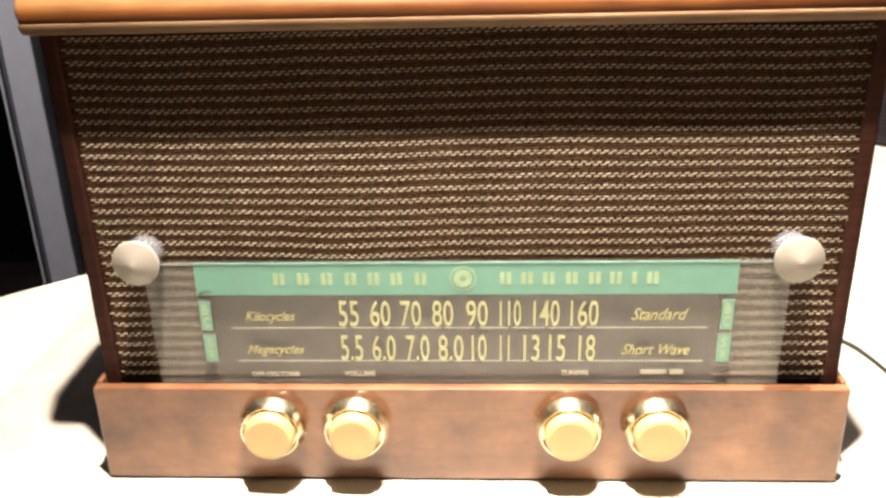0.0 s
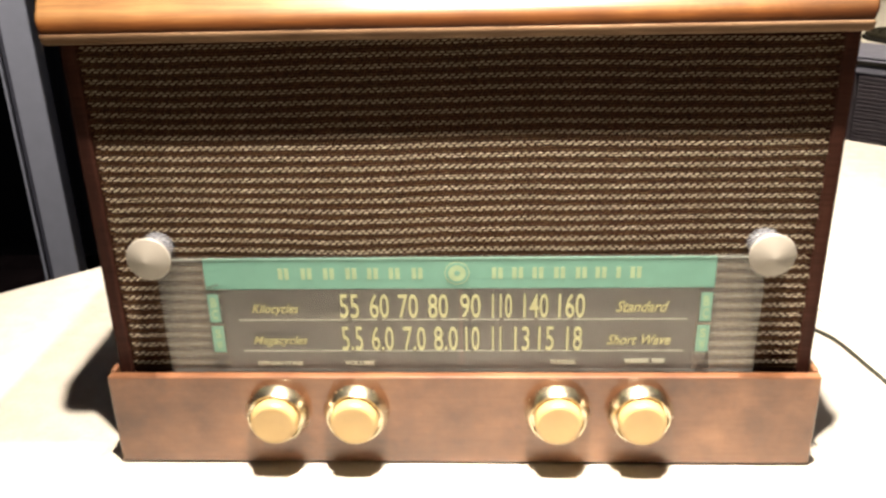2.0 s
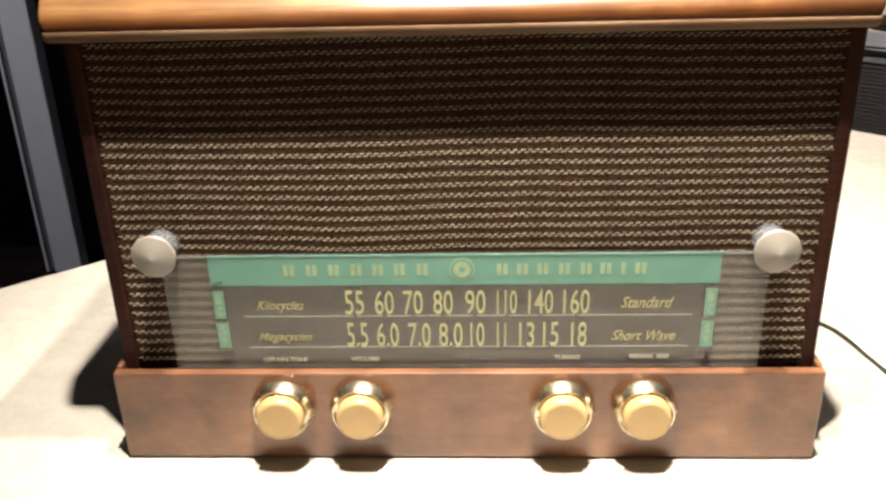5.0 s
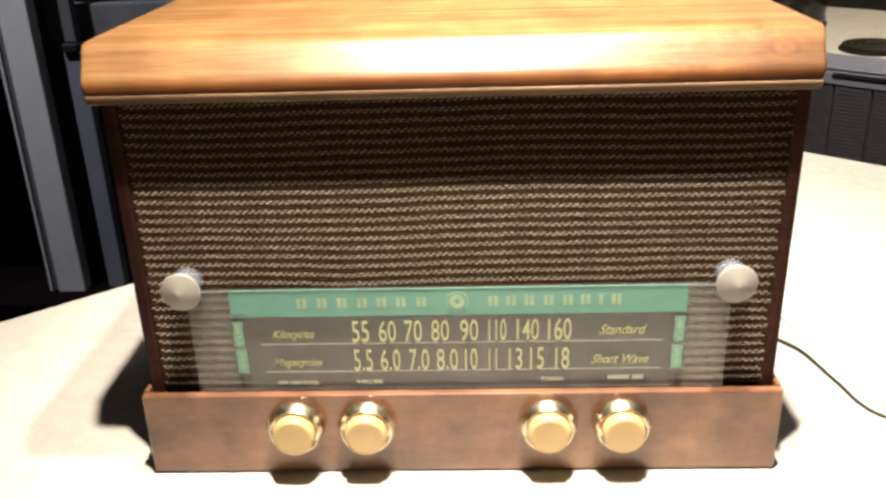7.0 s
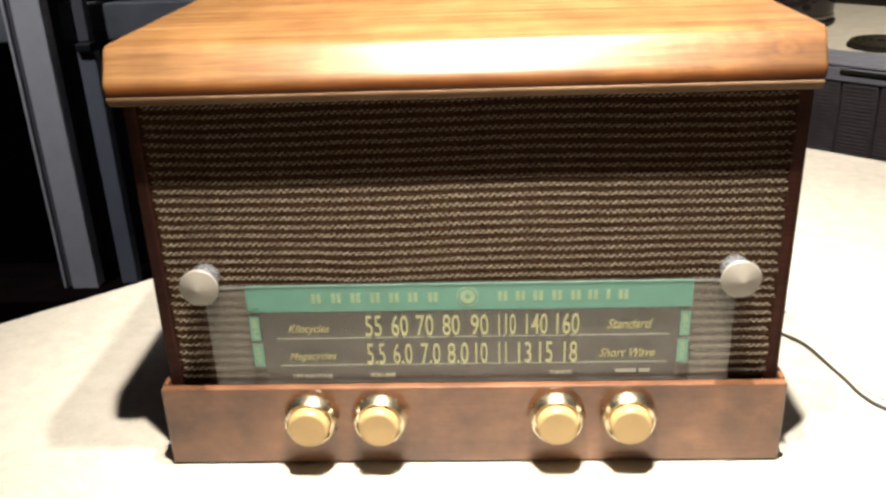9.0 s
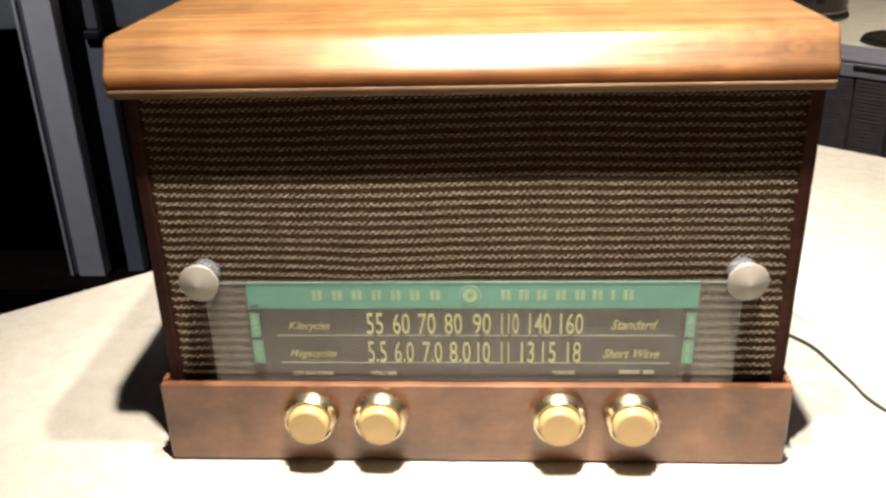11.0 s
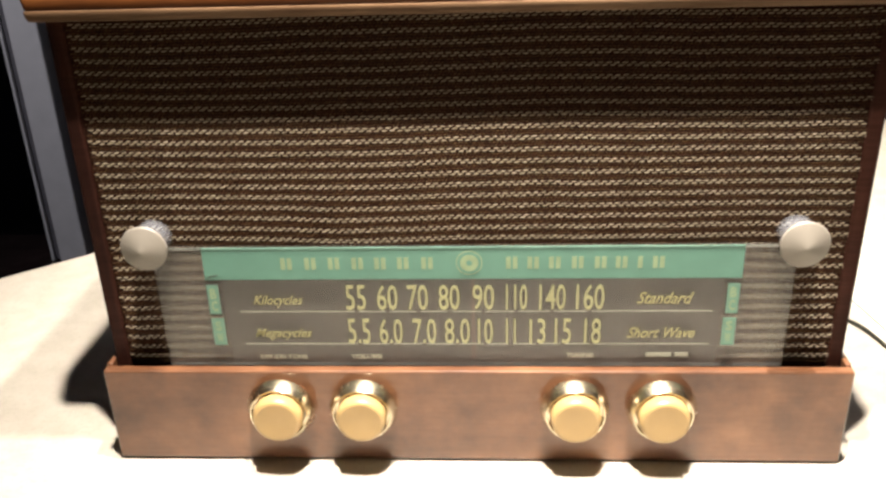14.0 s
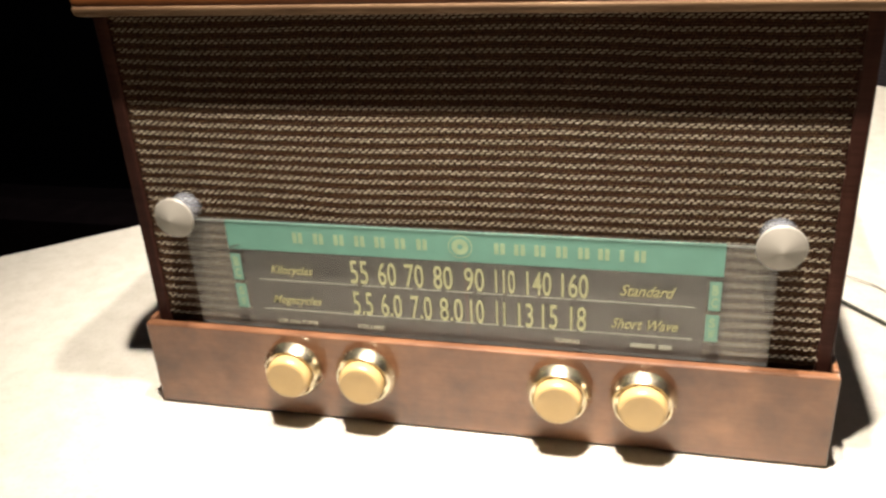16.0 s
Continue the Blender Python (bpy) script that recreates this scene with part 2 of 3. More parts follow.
for dull in (NIGHT, SHADE_WALL, DARK_ALU, RIB_GREY, PAN, COIL):
    dull.node_tree.nodes["Principled BSDF"].inputs["Specular IOR Level"].default_value = 0.04

WORKTOP, nt, b = material("cream_laminate", 0.45)
big = noise_tex(nt, 4.0, (1, 1, 1), 5)
small = noise_tex(nt, 70.0, (1, 1, 1), 4)
speck = noise_tex(nt, 420.0, (1, 1, 1), 2)
c1 = ramp(nt, big, [(0.3, (0.455, 0.428, 0.372)), (0.7, (0.55, 0.518, 0.455))])
c2 = ramp(nt, small, [(0.35, (0.88, 0.87, 0.85)), (0.65, (1, 1, 1))])
c3 = ramp(nt, speck, [(0.34, (0.90, 0.895, 0.885)), (0.46, (1, 1, 1))])
nt.links.new(mix_colour(nt, 1.0, mix_colour(nt, 1.0, c1, c2), c3), b.inputs["Base Color"])
nt.links.new(ramp(nt, small, [(0.3, (0.5,) * 3), (0.7, (0.36,) * 3)]), b.inputs["Roughness"])
bump(nt, b, small, 0.06, 0.0005)


# ---- shapes ----
def mesh_of(name, bm, mat, smooth=0):
    me = bpy.data.meshes.new(name)
    bmesh.ops.recalc_face_normals(bm, faces=bm.faces)
    if smooth:
        for f in bm.faces:
            f.smooth = True
        for e in bm.edges:
            if len(e.link_faces) == 2 and e.calc_face_angle(0) > radians(smooth):
                e.smooth = False
    bm.to_mesh(me)
    bm.free()
    me.materials.append(mat)
    return me


def part(name, bm, mat, parent=None, label="", smooth=0):
    ob = new(name, mesh_of(name, bm, mat, smooth))
    ob.parent = parent
    return tagged(ob, label)


def structure(name, bm, mat, label, category):
    return tagged(part(name, bm, mat), label, category, kind="structure")


def box(x0, x1, y0, y1, z0, z1, bevel=0.0, segments=2, bm=None):
    out = bm or bmesh.new()
    r = bmesh.ops.create_cube(out, size=1)
    for v in r["verts"]:
        v.co = ((x0 + x1) / 2 + v.co.x * (x1 - x0), (y0 + y1) / 2 + v.co.y * (y1 - y0), (z0 + z1) / 2 + v.co.z * (z1 - z0))
    if bevel:
        edges = {e for v in r["verts"] for e in v.link_edges}
        bmesh.ops.bevel(out, geom=list(edges), offset=bevel, segments=segments, profile=0.5, affect="EDGES")
    return out


def spun(profile, n=40):
    """A body turned about the y axis from rows of (y, radius)."""
    bm = bmesh.new()
    rings = []
    for y, r in profile:
        if r <= 1e-6:
            rings.append([bm.verts.new((0, y, 0))])
        else:
            rings.append([bm.verts.new((r * math.cos(2 * math.pi * k / n), y, r * math.sin(2 * math.pi * k / n))) for k in range(n)])
    for a, c in zip(rings, rings[1:]):
        for k in range(n):
            j = (k + 1) % n
            if len(a) == 1 and len(c) == 1:
                continue
            if len(a) == 1:
                bm.faces.new((a[0], c[j], c[k]))
            elif len(c) == 1:
                bm.faces.new((a[k], a[j], c[0]))
            else:
                bm.faces.new((a[k], a[j], c[j], c[k]))
    for ring in (rings[0], rings[-1]):
        if len(ring) > 1:
            bm.faces.new(ring)
    return bm


def upright(bm):
    """Turns a spun body to stand along z."""
    bmesh.ops.rotate(bm, verts=bm.verts, cent=(0, 0, 0), matrix=Matrix.Rotation(radians(-90), 3, "X"))
    return bm


def tube(points, radius, n=10):
    """A round cord through the points, smoothed."""
    pts = [Vector(p) for p in points]
    for _ in range(3):
        nxt = [pts[0]]
        for a, c in zip(pts, pts[1:]):
            nxt += [a.lerp(c, 0.25), a.lerp(c, 0.75)]
        pts = nxt + [pts[-1]]
    bm = bmesh.new()
    rings = []
    for i, p in enumerate(pts):
        d = (pts[min(i + 1, len(pts) - 1)] - pts[max(i - 1, 0)]).normalized()
        side = d.cross(Vector((0, 0, 1))).normalized()
        up = side.cross(d)
        rings.append([bm.verts.new(p + radius * (math.cos(2 * math.pi * k / n) * side + math.sin(2 * math.pi * k / n) * up)) for k in range(n)])
    for a, c in zip(rings, rings[1:]):
        for k in range(n):
            bm.faces.new((a[k], a[(k + 1) % n], c[(k + 1) % n], c[k]))
    bm.faces.new(rings[0])
    bm.faces.new(rings[-1])
    return bm


def prism(corners, z0, z1, bevel=0.0):
    bm = bmesh.new()
    f = bm.faces.new([bm.verts.new((x, y, z0)) for x, y in corners])
    r = bmesh.ops.extrude_face_region(bm, geom=[f])
    for v in r["geom"]:
        if isinstance(v, bmesh.types.BMVert):
            v.co.z = z1
    if bevel:
        bmesh.ops.bevel(bm, geom=list(bm.edges), offset=bevel, segments=3, profile=0.5, affect="EDGES")
    return bm


# ---- the room ----
structure("floor", box(-3.2, 3.6, -3.2, 3.4, -0.1, 0.0), FLOOR, "dark kitchen floor in shade", "floor")
structure("ceiling", box(-3.2, 3.6, -3.2, 3.4, 2.46, 2.56), CEILING, "plain painted ceiling out of view", "ceiling")
structure("wall_west", box(-3.2, -3.1, -3.2, 1.0, 0, 2.46), UNSEEN_WALL, "plain painted room wall", "wall")
structure("wall_south", box(-3.1, 3.6, -3.2, -3.1, 0, 2.46), UNSEEN_WALL, "plain painted room wall", "wall")
structure("wall_east", box(3.5, 3.6, -3.1, 3.4, 0, 2.46), UNSEEN_WALL, "plain painted kitchen wall", "wall")
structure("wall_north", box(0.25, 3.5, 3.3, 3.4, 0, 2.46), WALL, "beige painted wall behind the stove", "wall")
structure("wall_return", box(0.15, 0.25, 1.06, 3.4, 0, 2.46), UNSEEN_WALL, "plain painted wall return", "wall")

# window wall: a low wall coloured near black for shade, grey uprights, black night panes
WY = 1.0
SILL = TOP - 0.364
structure("wall_sill", box(-3.1, 0.25, WY - 0.05, WY + 0.12, 0, SILL), SHADE_WALL, "low wall under the window, shade put into its near-black colour", "wall")
structure("wall_lintel", box(-3.1, 0.25, WY - 0.02, WY + 0.12, 2.2, 2.46), UNSEEN_WALL, "painted wall over the window", "wall")
window = tagged(new("window_1"), "grey metal framed window with black night panes", "window", kind="structure")
part("window_frame", box(-0.7452, -0.6965, WY, WY + 0.03, SILL, 2.2, 0.002), ALUMINIUM, window, "wide light grey upright")
part("window_frame", box(-0.7578, -0.7454, WY + 0.01, WY + 0.03, SILL, 2.2, 0.001), DARK_ALU, window, "dark groove strip")
part("window_frame", box(-0.7630, -0.7580, WY + 0.004, WY + 0.03, SILL, 2.2, 0.001), ALUMINIUM, window)
part("window_frame", box(-0.6605, -0.6305, WY + 0.02, WY + 0.045, SILL, TOP + 0.062, 0.002), BLUE_ALU, window, "bluish grey inner upright")
# same upright further up, its weaker light put into a darker grey
part("window_frame", box(-0.6560, -0.6370, WY + 0.024, WY + 0.045, TOP + 0.078, 2.2, 0.002), DARK_ALU, window, "upper inner upright, its dimness put into the colour")
part("latch", box(-0.6590, -0.6320, WY + 0.012, WY + 0.045, TOP + 0.0625, TOP + 0.0775, 0.003), BLACK, window, "black window latch")
# blurred room reflection in the panes, stood in for by a mottled grey band
part("reflection_band", box(-0.6963, 0.25, WY + 0.06, WY + 0.09, TOP + 0.074, TOP + 0.134, 0.002), BAND_GREY, window, "grey band standing in for a reflection in the glass")
part("reflection_band", box(-3.1, -0.7632, WY + 0.06, WY + 0.09, TOP + 0.074, TOP + 0.134, 0.002), BAND_GREY, window, "grey band standing in for a reflection in the glass")
for x0, x1 in ((-3.1, -0.7632), (-0.6963, 0.25)):
    pane = part("pane", box(x0, x1, WY + 0.052, WY + 0.056, SILL, 2.2), WINDOW_GLASS, window)
    pane.visible_shadow = False
structure("backdrop", box(-3.2, 0.15, 1.6, 1.65, -0.1, 2.56), NIGHT, "black night outside the window", "backdrop")

# island: worktop turned with its corner behind the radio
CORNER = Vector((0.262, 0.724))
LEFT, RIGHT = Vector((-0.766, -0.643)), Vector((0.755, -0.656))


def plan(a, c):
    p = CORNER + a * LEFT + c * RIGHT
    return p.x, p.y


worktop = tagged(part("worktop", prism([plan(0, 0), plan(1.7, 0), plan(1.7, 2.2), plan(0, 2.2)], TOP - 0.038, TOP, 0.003), WORKTOP),
                 "cream speckled laminate worktop of the kitchen island", "worktop", kind="structure")
island = tagged(part("island_cabinet", prism([plan(0.05, 0.05), plan(1.65, 0.05), plan(1.65, 2.15), plan(0.05, 2.15)], 0, TOP - 0.038), ISLAND_SIDE),
                "dark panelled island cabinet under the worktop", "cabinet", kind="structure")

# ---- stove and what stands on it ----
STOVE_M = Matrix(((0.755, 0.656, 0, 0.607), (-0.656, 0.755, 0, 1.014), (0, 0, 1, 0.008), (0, 0, 0, 1)))


def stove():
    s = tagged(new("stove"), "grey enamel stove with coil burners and a ribbed front", "stove")
    s.matrix_world = STOVE_M
    part("cooktop", box(-0.38, 0.55, 0.112, 0.62, TOP - 0.02, TOP, 0.003), STOVE_TOP, s, "pale worn enamel cooktop")
    part("front_trim", box(-0.38, 0.55, -0.004, 0.110, TOP - 0.0040, TOP - 0.0008, 0.0012), STOVE_GREY, s, "grey enamel front trim")
    part("body", box(-0.375, 0.545, 0.012, 0.60, 0.02, TOP - 0.021), BLACK, s, "black stove carcass")
    panel = part("top_panel", box(-0.375, 0.545, -0.004, 0.011, TOP - 0.0285, TOP - 0.0060, 0.002), STOVE_GREY, s)
    part("grip_slot", box(-0.0151, 0.52, -0.0065, -0.0042, TOP - 0.0150, TOP - 0.0080, 0.0008), PAN, panel, "long black grip slot")
    for c in range(15):
        x0 = -0.372 + c * 0.0605
        column = part("grille_panel", box(x0, x0 + 0.0565, 0.001, 0.011, TOP - 0.30, TOP - 0.030, 0.001), RIB_GREY, s, "dark grey finely ribbed panel" if c == 0 else "")
        bm = bmesh.new()
        for k in range(43):
            z = TOP - 0.032 - k * 0.0062
            box(x0 + 0.001, x0 + 0.0555, -0.003, 0.0012, z - 0.0030, z, 0, 1, bm)
        part("rib", bm, RIB_GREY, column)
    part("kick_board", box(-0.37, 0.54, 0.013, 0.05, -0.008, 0.1), BLACK, s)
    return s


stove()


def coil_burner(x, y, r):
    """A coil burner: a drip pan, a spiral ring stack and a bright cap."""
    t = tagged(new("coil_burner"), "black round coil burner on the stove", "burner", "burners on the stove")
    t.matrix_world = STOVE_M @ pose(x, y, TOP)
    part("drip_pan", upright(spun([(0.0, r), (-0.004, r), (-0.006, r * 0.95), (-0.003, r * 0.8), (-0.002, 0)], 36)), PAN, t, smooth=40)
    for k in range(4):
        rr = r * (0.86 - 0.2 * k)
        bm = bmesh.new()
        rings = []
        for i in range(36):
            a = 2 * math.pi * i / 36
            rings.append([bm.verts.new(((rr + 0.005 * math.cos(q)) * math.cos(a), (rr + 0.005 * math.cos(q)) * math.sin(a), 0.008 + 0.004 * math.sin(q)))
                          for q in (2 * math.pi * j / 8 for j in range(8))])
        for i in range(36):
            for j in range(8):
                bm.faces.new((rings[i][j], rings[(i + 1) % 36][j], rings[(i + 1) % 36][(j + 1) % 8], rings[i][(j + 1) % 8]))
        part("coil", bm, COIL, t, smooth=60)
    return t


coil_burner(-0.010, 0.172, 0.060)
coil_burner(0.30, 0.20, 0.088)


def kettle(x, y):
    t = tagged(new("kettle"), "black enamel kettle with chrome trim on the stove", "kettle")
    t.matrix_world = STOVE_M @ pose(x, y, TOP + 0.001)
    part("foot", upright(spun([(0.0, 0.078), (-0.004, 0.081), (-0.009, 0.079), (-0.011, 0.0)], 40)), BLACK, t, smooth=40)
    part("body", upright(spun([(-0.011, 0.074), (-0.03, 0.0765), (-0.08, 0.075), (-0.12, 0.064), (-0.14, 0.048), (-0.15, 0.0)], 40)), KETTLE_BLACK, t, smooth=40)
    part("trim_ring", upright(spun([(-0.0115, 0.0755), (-0.016, 0.0775), (-0.019, 0.077), (-0.020, 0.0)], 40)), DARK_CHROME, t, "dull chrome ring", smooth=40)
    part("lid", upright(spun([(-0.150, 0.035), (-0.158, 0.03), (-0.175, 0.012), (-0.178, 0.0)], 32)), KETTLE_BLACK, t, smooth=40)
    part("handle", tube([(-0.06, 0, 0.12), (-0.07, 0, 0.19), (0, 0, 0.22), (0.07, 0, 0.19), (0.06, 0, 0.12)], 0.007), KETTLE_BLACK, t, smooth=60)
    return t


kettle(-0.243, 0.334)

# ---- the radio ----
radio = tagged(new("table_radio"), "vintage walnut table radio with striped grille cloth and slide-rule dial", "radio")
radio.matrix_world = pose(0, 0, TOP)

# base: front board, two side boards, floor board
front = part("base_front", box(-0.18, 0.18, -0.0044, 0.0010, 0.0012, 0.0532, 0.0012, 3), BASE_WOOD, radio, "brown walnut control board")
for s in (-1, 1):
    xs = sorted((s * 0.18, s * 0.1772))
    part("base_side", box(xs[0], xs[1], 0.0011, 0.19, 0.0012, 0.0540, 0.0008), BASE_WOOD, radio)
part("base_floor", box(-0.177, 0.177, 0.0012, 0.19, 0.0012, 0.006), SIDE_WOOD, radio)
for x in (-0.165, 0.165):
    for y in (0.02, 0.17):
        part("foot", box(x - 0.008, x + 0.008, y - 0.008, y + 0.008, 0.0, 0.004, 0.001), BLACK, radio)

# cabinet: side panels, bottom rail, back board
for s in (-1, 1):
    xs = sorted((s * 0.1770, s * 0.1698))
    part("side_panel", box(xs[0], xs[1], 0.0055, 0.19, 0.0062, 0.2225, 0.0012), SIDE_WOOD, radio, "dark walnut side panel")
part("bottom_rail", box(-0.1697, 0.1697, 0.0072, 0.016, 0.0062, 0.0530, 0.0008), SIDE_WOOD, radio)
part("back_board", box(-0.1697, 0.1697, 0.180, 0.186, 0.0062, 0.2225), BOARD, radio)


def lid():
    """A thick top: a bead below and a full sloping front above, as rings laid over one another."""
    bead = [(0.2214, 0.1700, 0.004, 0.002), (0.2210, 0.1778, -0.0030, 0.002), (0.2214, 0.1786, -0.0040, 0.002), (0.2225, 0.1790, -0.0046, 0.002), (0.2238, 0.1792, -0.0048, 0.002),
            (0.2249, 0.1793, -0.0050, 0.002), (0.2255, 0.1792, -0.0048, 0.002), (0.22575, 0.1784, -0.0038, 0.002)]
    upper = [(0.2258, 0.1788, -0.0042, 0.002), (0.2265, 0.1791, -0.0044, 0.002), (0.2275, 0.1793, -0.0045, 0.002), (0.2288, 0.1796, -0.0045, 0.002), (0.2304, 0.1799, -0.0043, 0.002),
             (0.2320, 0.1801, -0.0036, 0.002), (0.2334, 0.1802, -0.0027, 0.002), (0.2350, 0.1804, -0.0013, 0.002), (0.2370, 0.1806, 0.0004, 0.002), (0.2400, 0.1810, 0.0031, 0.002),
             (0.2430, 0.1815, 0.0058, 0.002), (0.2456, 0.1820, 0.0083, 0.002), (0.2471, 0.1822, 0.0100, 0.002), (0.2481, 0.1822, 0.0117, 0.002), (0.2487, 0.1820, 0.0140, 0.002), (0.2490, 0.1817, 0.0175, 0.002)]

    def loft(levels, close_top, close_bottom):
        bm = bmesh.new()
        rings = []
        for z, hx, yf, r in levels:
            ring = []
            back = 0.2
            for cx, cy, a0 in ((hx - r, back - r, 0), (-hx + r, back - r, 90), (-hx + r, yf + r, 180), (hx - r, yf + r, 270)):
                for k in range(6):
                    a = radians(a0 + 18 * k)
                    ring.append(bm.verts.new((cx - 0.0011 + r * math.cos(a), cy + r * math.sin(a), z)))
            rings.append(ring)
        n = len(rings[0])
        for a, c in zip(rings, rings[1:]):
            for k in range(n):
                bm.faces.new((a[k], a[(k + 1) % n], c[(k + 1) % n], c[k]))
        if close_bottom:
            bm.faces.new(rings[0])
        if close_top:
            bm.faces.new(rings[-1])
        return bm

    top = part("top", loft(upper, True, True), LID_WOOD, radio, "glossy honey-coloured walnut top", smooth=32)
    part("bead", loft(bead, True, True), RIM_WOOD, top, "pale bead along the lower edge", smooth=32)


lid()

# grille cloth with woven stripes
part("grille_cloth", box(-0.1697, 0.1697, 0.0063, 0.0070, 0.0532, 0.2225), CLOTH, radio, "dark brown woven grille cloth")


def dash(verts, faces, x, z, y, half, thick, slope):
    """One raised stitch: a slim pillow with blunt pointed ends."""
    i = len(verts)
    dx, dz = half, half * slope
    verts += [(x - dx, y, z - dz), (x + dx, y, z + dz)]
    for f in (-0.55, 0.55):
        cx, cz = x + dx * f, z + dz * f
        verts += [(cx, y, cz + thick), (cx, y - thick * 1.1, cz), (cx, y, cz - thick)]
    faces += [(i, i + 3, i + 2), (i, i + 4, i + 3), (i + 1, i + 5, i + 6), (i + 1, i + 6, i + 7),
              (i + 2, i + 3, i + 6, i + 5), (i + 3, i + 4, i + 7, i + 6), (i, i + 2, i + 5, i + 1), (i, i + 1, i + 7, i + 4)]


def stitches(name, mat, rows_of, label, parent):
    verts, faces = [], []
    for args in rows_of:
        dash(verts, faces, *args)
    me = bpy.data.meshes.new(name)
    me.from_pydata(verts, [], faces)
    me.materials.append(mat)
    ob = new(name, me)
    ob.parent = parent
    return tagged(ob, label, kind="stuff")


def sag(x, z):
    return 0.0020 * noise.noise((x * 10, z * 9, 3.1)) + 0.0004 * noise.noise((x * 40, z * 40, 7.7))


rng = random.Random(4)
PITCH, STEP = 0.00522, 0.0034
for k in range(32):
    z0 = 0.2179 - k * PITCH
    up, low, fill = [], [], []
    shift = (0.0011 * k + rng.uniform(-0.0002, 0.0002)) % STEP
    n = int((0.3372 - shift * 0.5) / STEP) + 1
    for i in range(n):
        x = -0.1680 + shift * 0.5 + i * STEP
        j = rng.uniform(-0.0001, 0.0001)
        up.append((x, z0 + 0.00058 + sag(x, z0) + j, 0.0062, 0.00140, 0.00030, 0.09))
        up.append((x + STEP * 0.5, z0 - 0.00058 + sag(x, z0) + j, 0.0062, 0.00140, 0.00030, 0.09))
    for i in range(199):
        x = -0.1682 + i * STEP / 2.0
        for row in (0.0019, 0.0033):
            fill.append((x + (0.0009 if row > 0.002 else 0), z0 - row + sag(x, z0) + rng.uniform(-0.0001, 0.0001), 0.0063, 0.0007, 0.00030, 0.2))
    stitches("stripe", THREAD, up, "beige zigzag stripe" if k == 0 else "", radio)
    stitches("ground_weave", FILL_THREAD, fill, "", radio)

# ---- dial ----
dial = part("dial_glass", box(-0.1480, 0.1480, 0.0022, 0.0048, 0.0522, 0.1158, 0.0004, 1), DIAL_GLASS, radio, "clear plastic dial plate, slightly milky")
dial.visible_shadow = False
DZ = 0.0
PRINT = 0.00195                 # the printing lies on the face of the plate


def sheet(name, x0, x1, z0, z1, mat, depth, label=""):
    return part(name, box(x0, x1, depth, depth + 0.00012, z0 + DZ, z1 + DZ), mat, dial, label)


def lettering(name, text, x0, x1, z0, z1, mat, shear=0.0, offset=0.0, depth=PRINT):
    """Words in the built-in font, fitted to a box and given a little thickness."""
    cu = bpy.data.curves.new("lettering", "FONT")
    cu.body, cu.size, cu.shear, cu.offset, cu.extrude, cu.resolution_u = text, 1.0, shear, offset, 0.01, 3
    tmp = new("lettering", cu)
    bpy.context.view_layer.update()
    me = bpy.data.meshes.new_from_object(tmp.evaluated_get(bpy.context.evaluated_depsgraph_get()))
    bpy.data.objects.remove(tmp)
    bpy.data.curves.remove(cu)
    xs, ys = [v.co.x for v in me.vertices], [v.co.y for v in me.vertices]
    ax, bx, ay, by = min(xs), max(xs), min(ys), max(ys)
    for v in me.vertices:
        x, y, z = v.co
        v.co = (x0 + (x - ax) / (bx - ax) * (x1 - x0), depth + 0.0001 - z * 0.008, z0 + DZ + (y - ay) / (by - ay) * (z1 - z0))
    me.materials.clear()
    me.materials.append(mat)
    ob = new(name, me)
    ob.parent = dial
    return ob


sheet("header_band", -0.1240, 0.1243, 0.0995, 0.1160, MINT, 0.00210, "mint green printed band")
sheet("dial_panel", -0.1170, 0.1172, 0.0524, 0.0985, DIAL_BROWN, 0.0050, "brown printed scale panel")
for s in (-1, 1):
    for z0, z1, xo, xi in ((0.0812, 0.0966, 0.1240, 0.1186), (0.0642, 0.0788, 0.1240, 0.1180)):
        a, c = sorted((s * xo, s * xi))
        sheet("mint_tab", a, c, z0, z1, MINT_PALE, 0.00205)
        mid, half = (a + c) / 2, (z1 - z0) / 2
        for letter, low in zip("BC" if z0 > 0.07 else "SW", (z0 + half + 0.0006, z0 + 0.0016)):
            lettering("letter", letter, mid - 0.0014, mid + 0.0014, low, low + half - 0.0024, MARK_PRINT, 0, 0.02)
sheet("scale_line", -0.1096, 0.1129, 0.0822, 0.08265, PALE_PRINT, PRINT)
sheet("scale_line", -0.1089, 0.1122, 0.0645, 0.06495, PALE_PRINT, PRINT)
TOP_ROW = (("55", -0.0581, -0.0487), ("60", -0.0432, -0.0337), ("70", -0.0290, -0.0193), ("80", -0.0142, -0.0044), ("90", 0.0017, 0.0117),
           ("110", 0.0173, 0.0271), ("140", 0.0328, 0.0449), ("160", 0.0499, 0.0627))
LOW_ROW = (("5.5", -0.0582, -0.0477), ("6.0", -0.0431, -0.0321), ("7.0", -0.0271, -0.0160), ("8.0", -0.0118, 0.0001), ("10", 0.0040, 0.0110),
           ("11", 0.0173, 0.0218), ("13", 0.0284, 0.0359), ("15", 0.0403, 0.0479), ("18", 0.0542, 0.0619))
for text, x0, x1 in TOP_ROW:
    lettering("numeral", text, x0, x1, 0.0832, 0.0964, CREAM_PRINT, 0, 0.002)
for text, x0, x1 in LOW_ROW:
    lettering("numeral", text, x0, x1, 0.0648, 0.0784, CREAM_PRINT, 0, 0.002)
lettering("word", "Kilocycles", -0.1025, -0.0787, 0.0846, 0.0912, GOLD_PRINT, 0.42, 0.009)
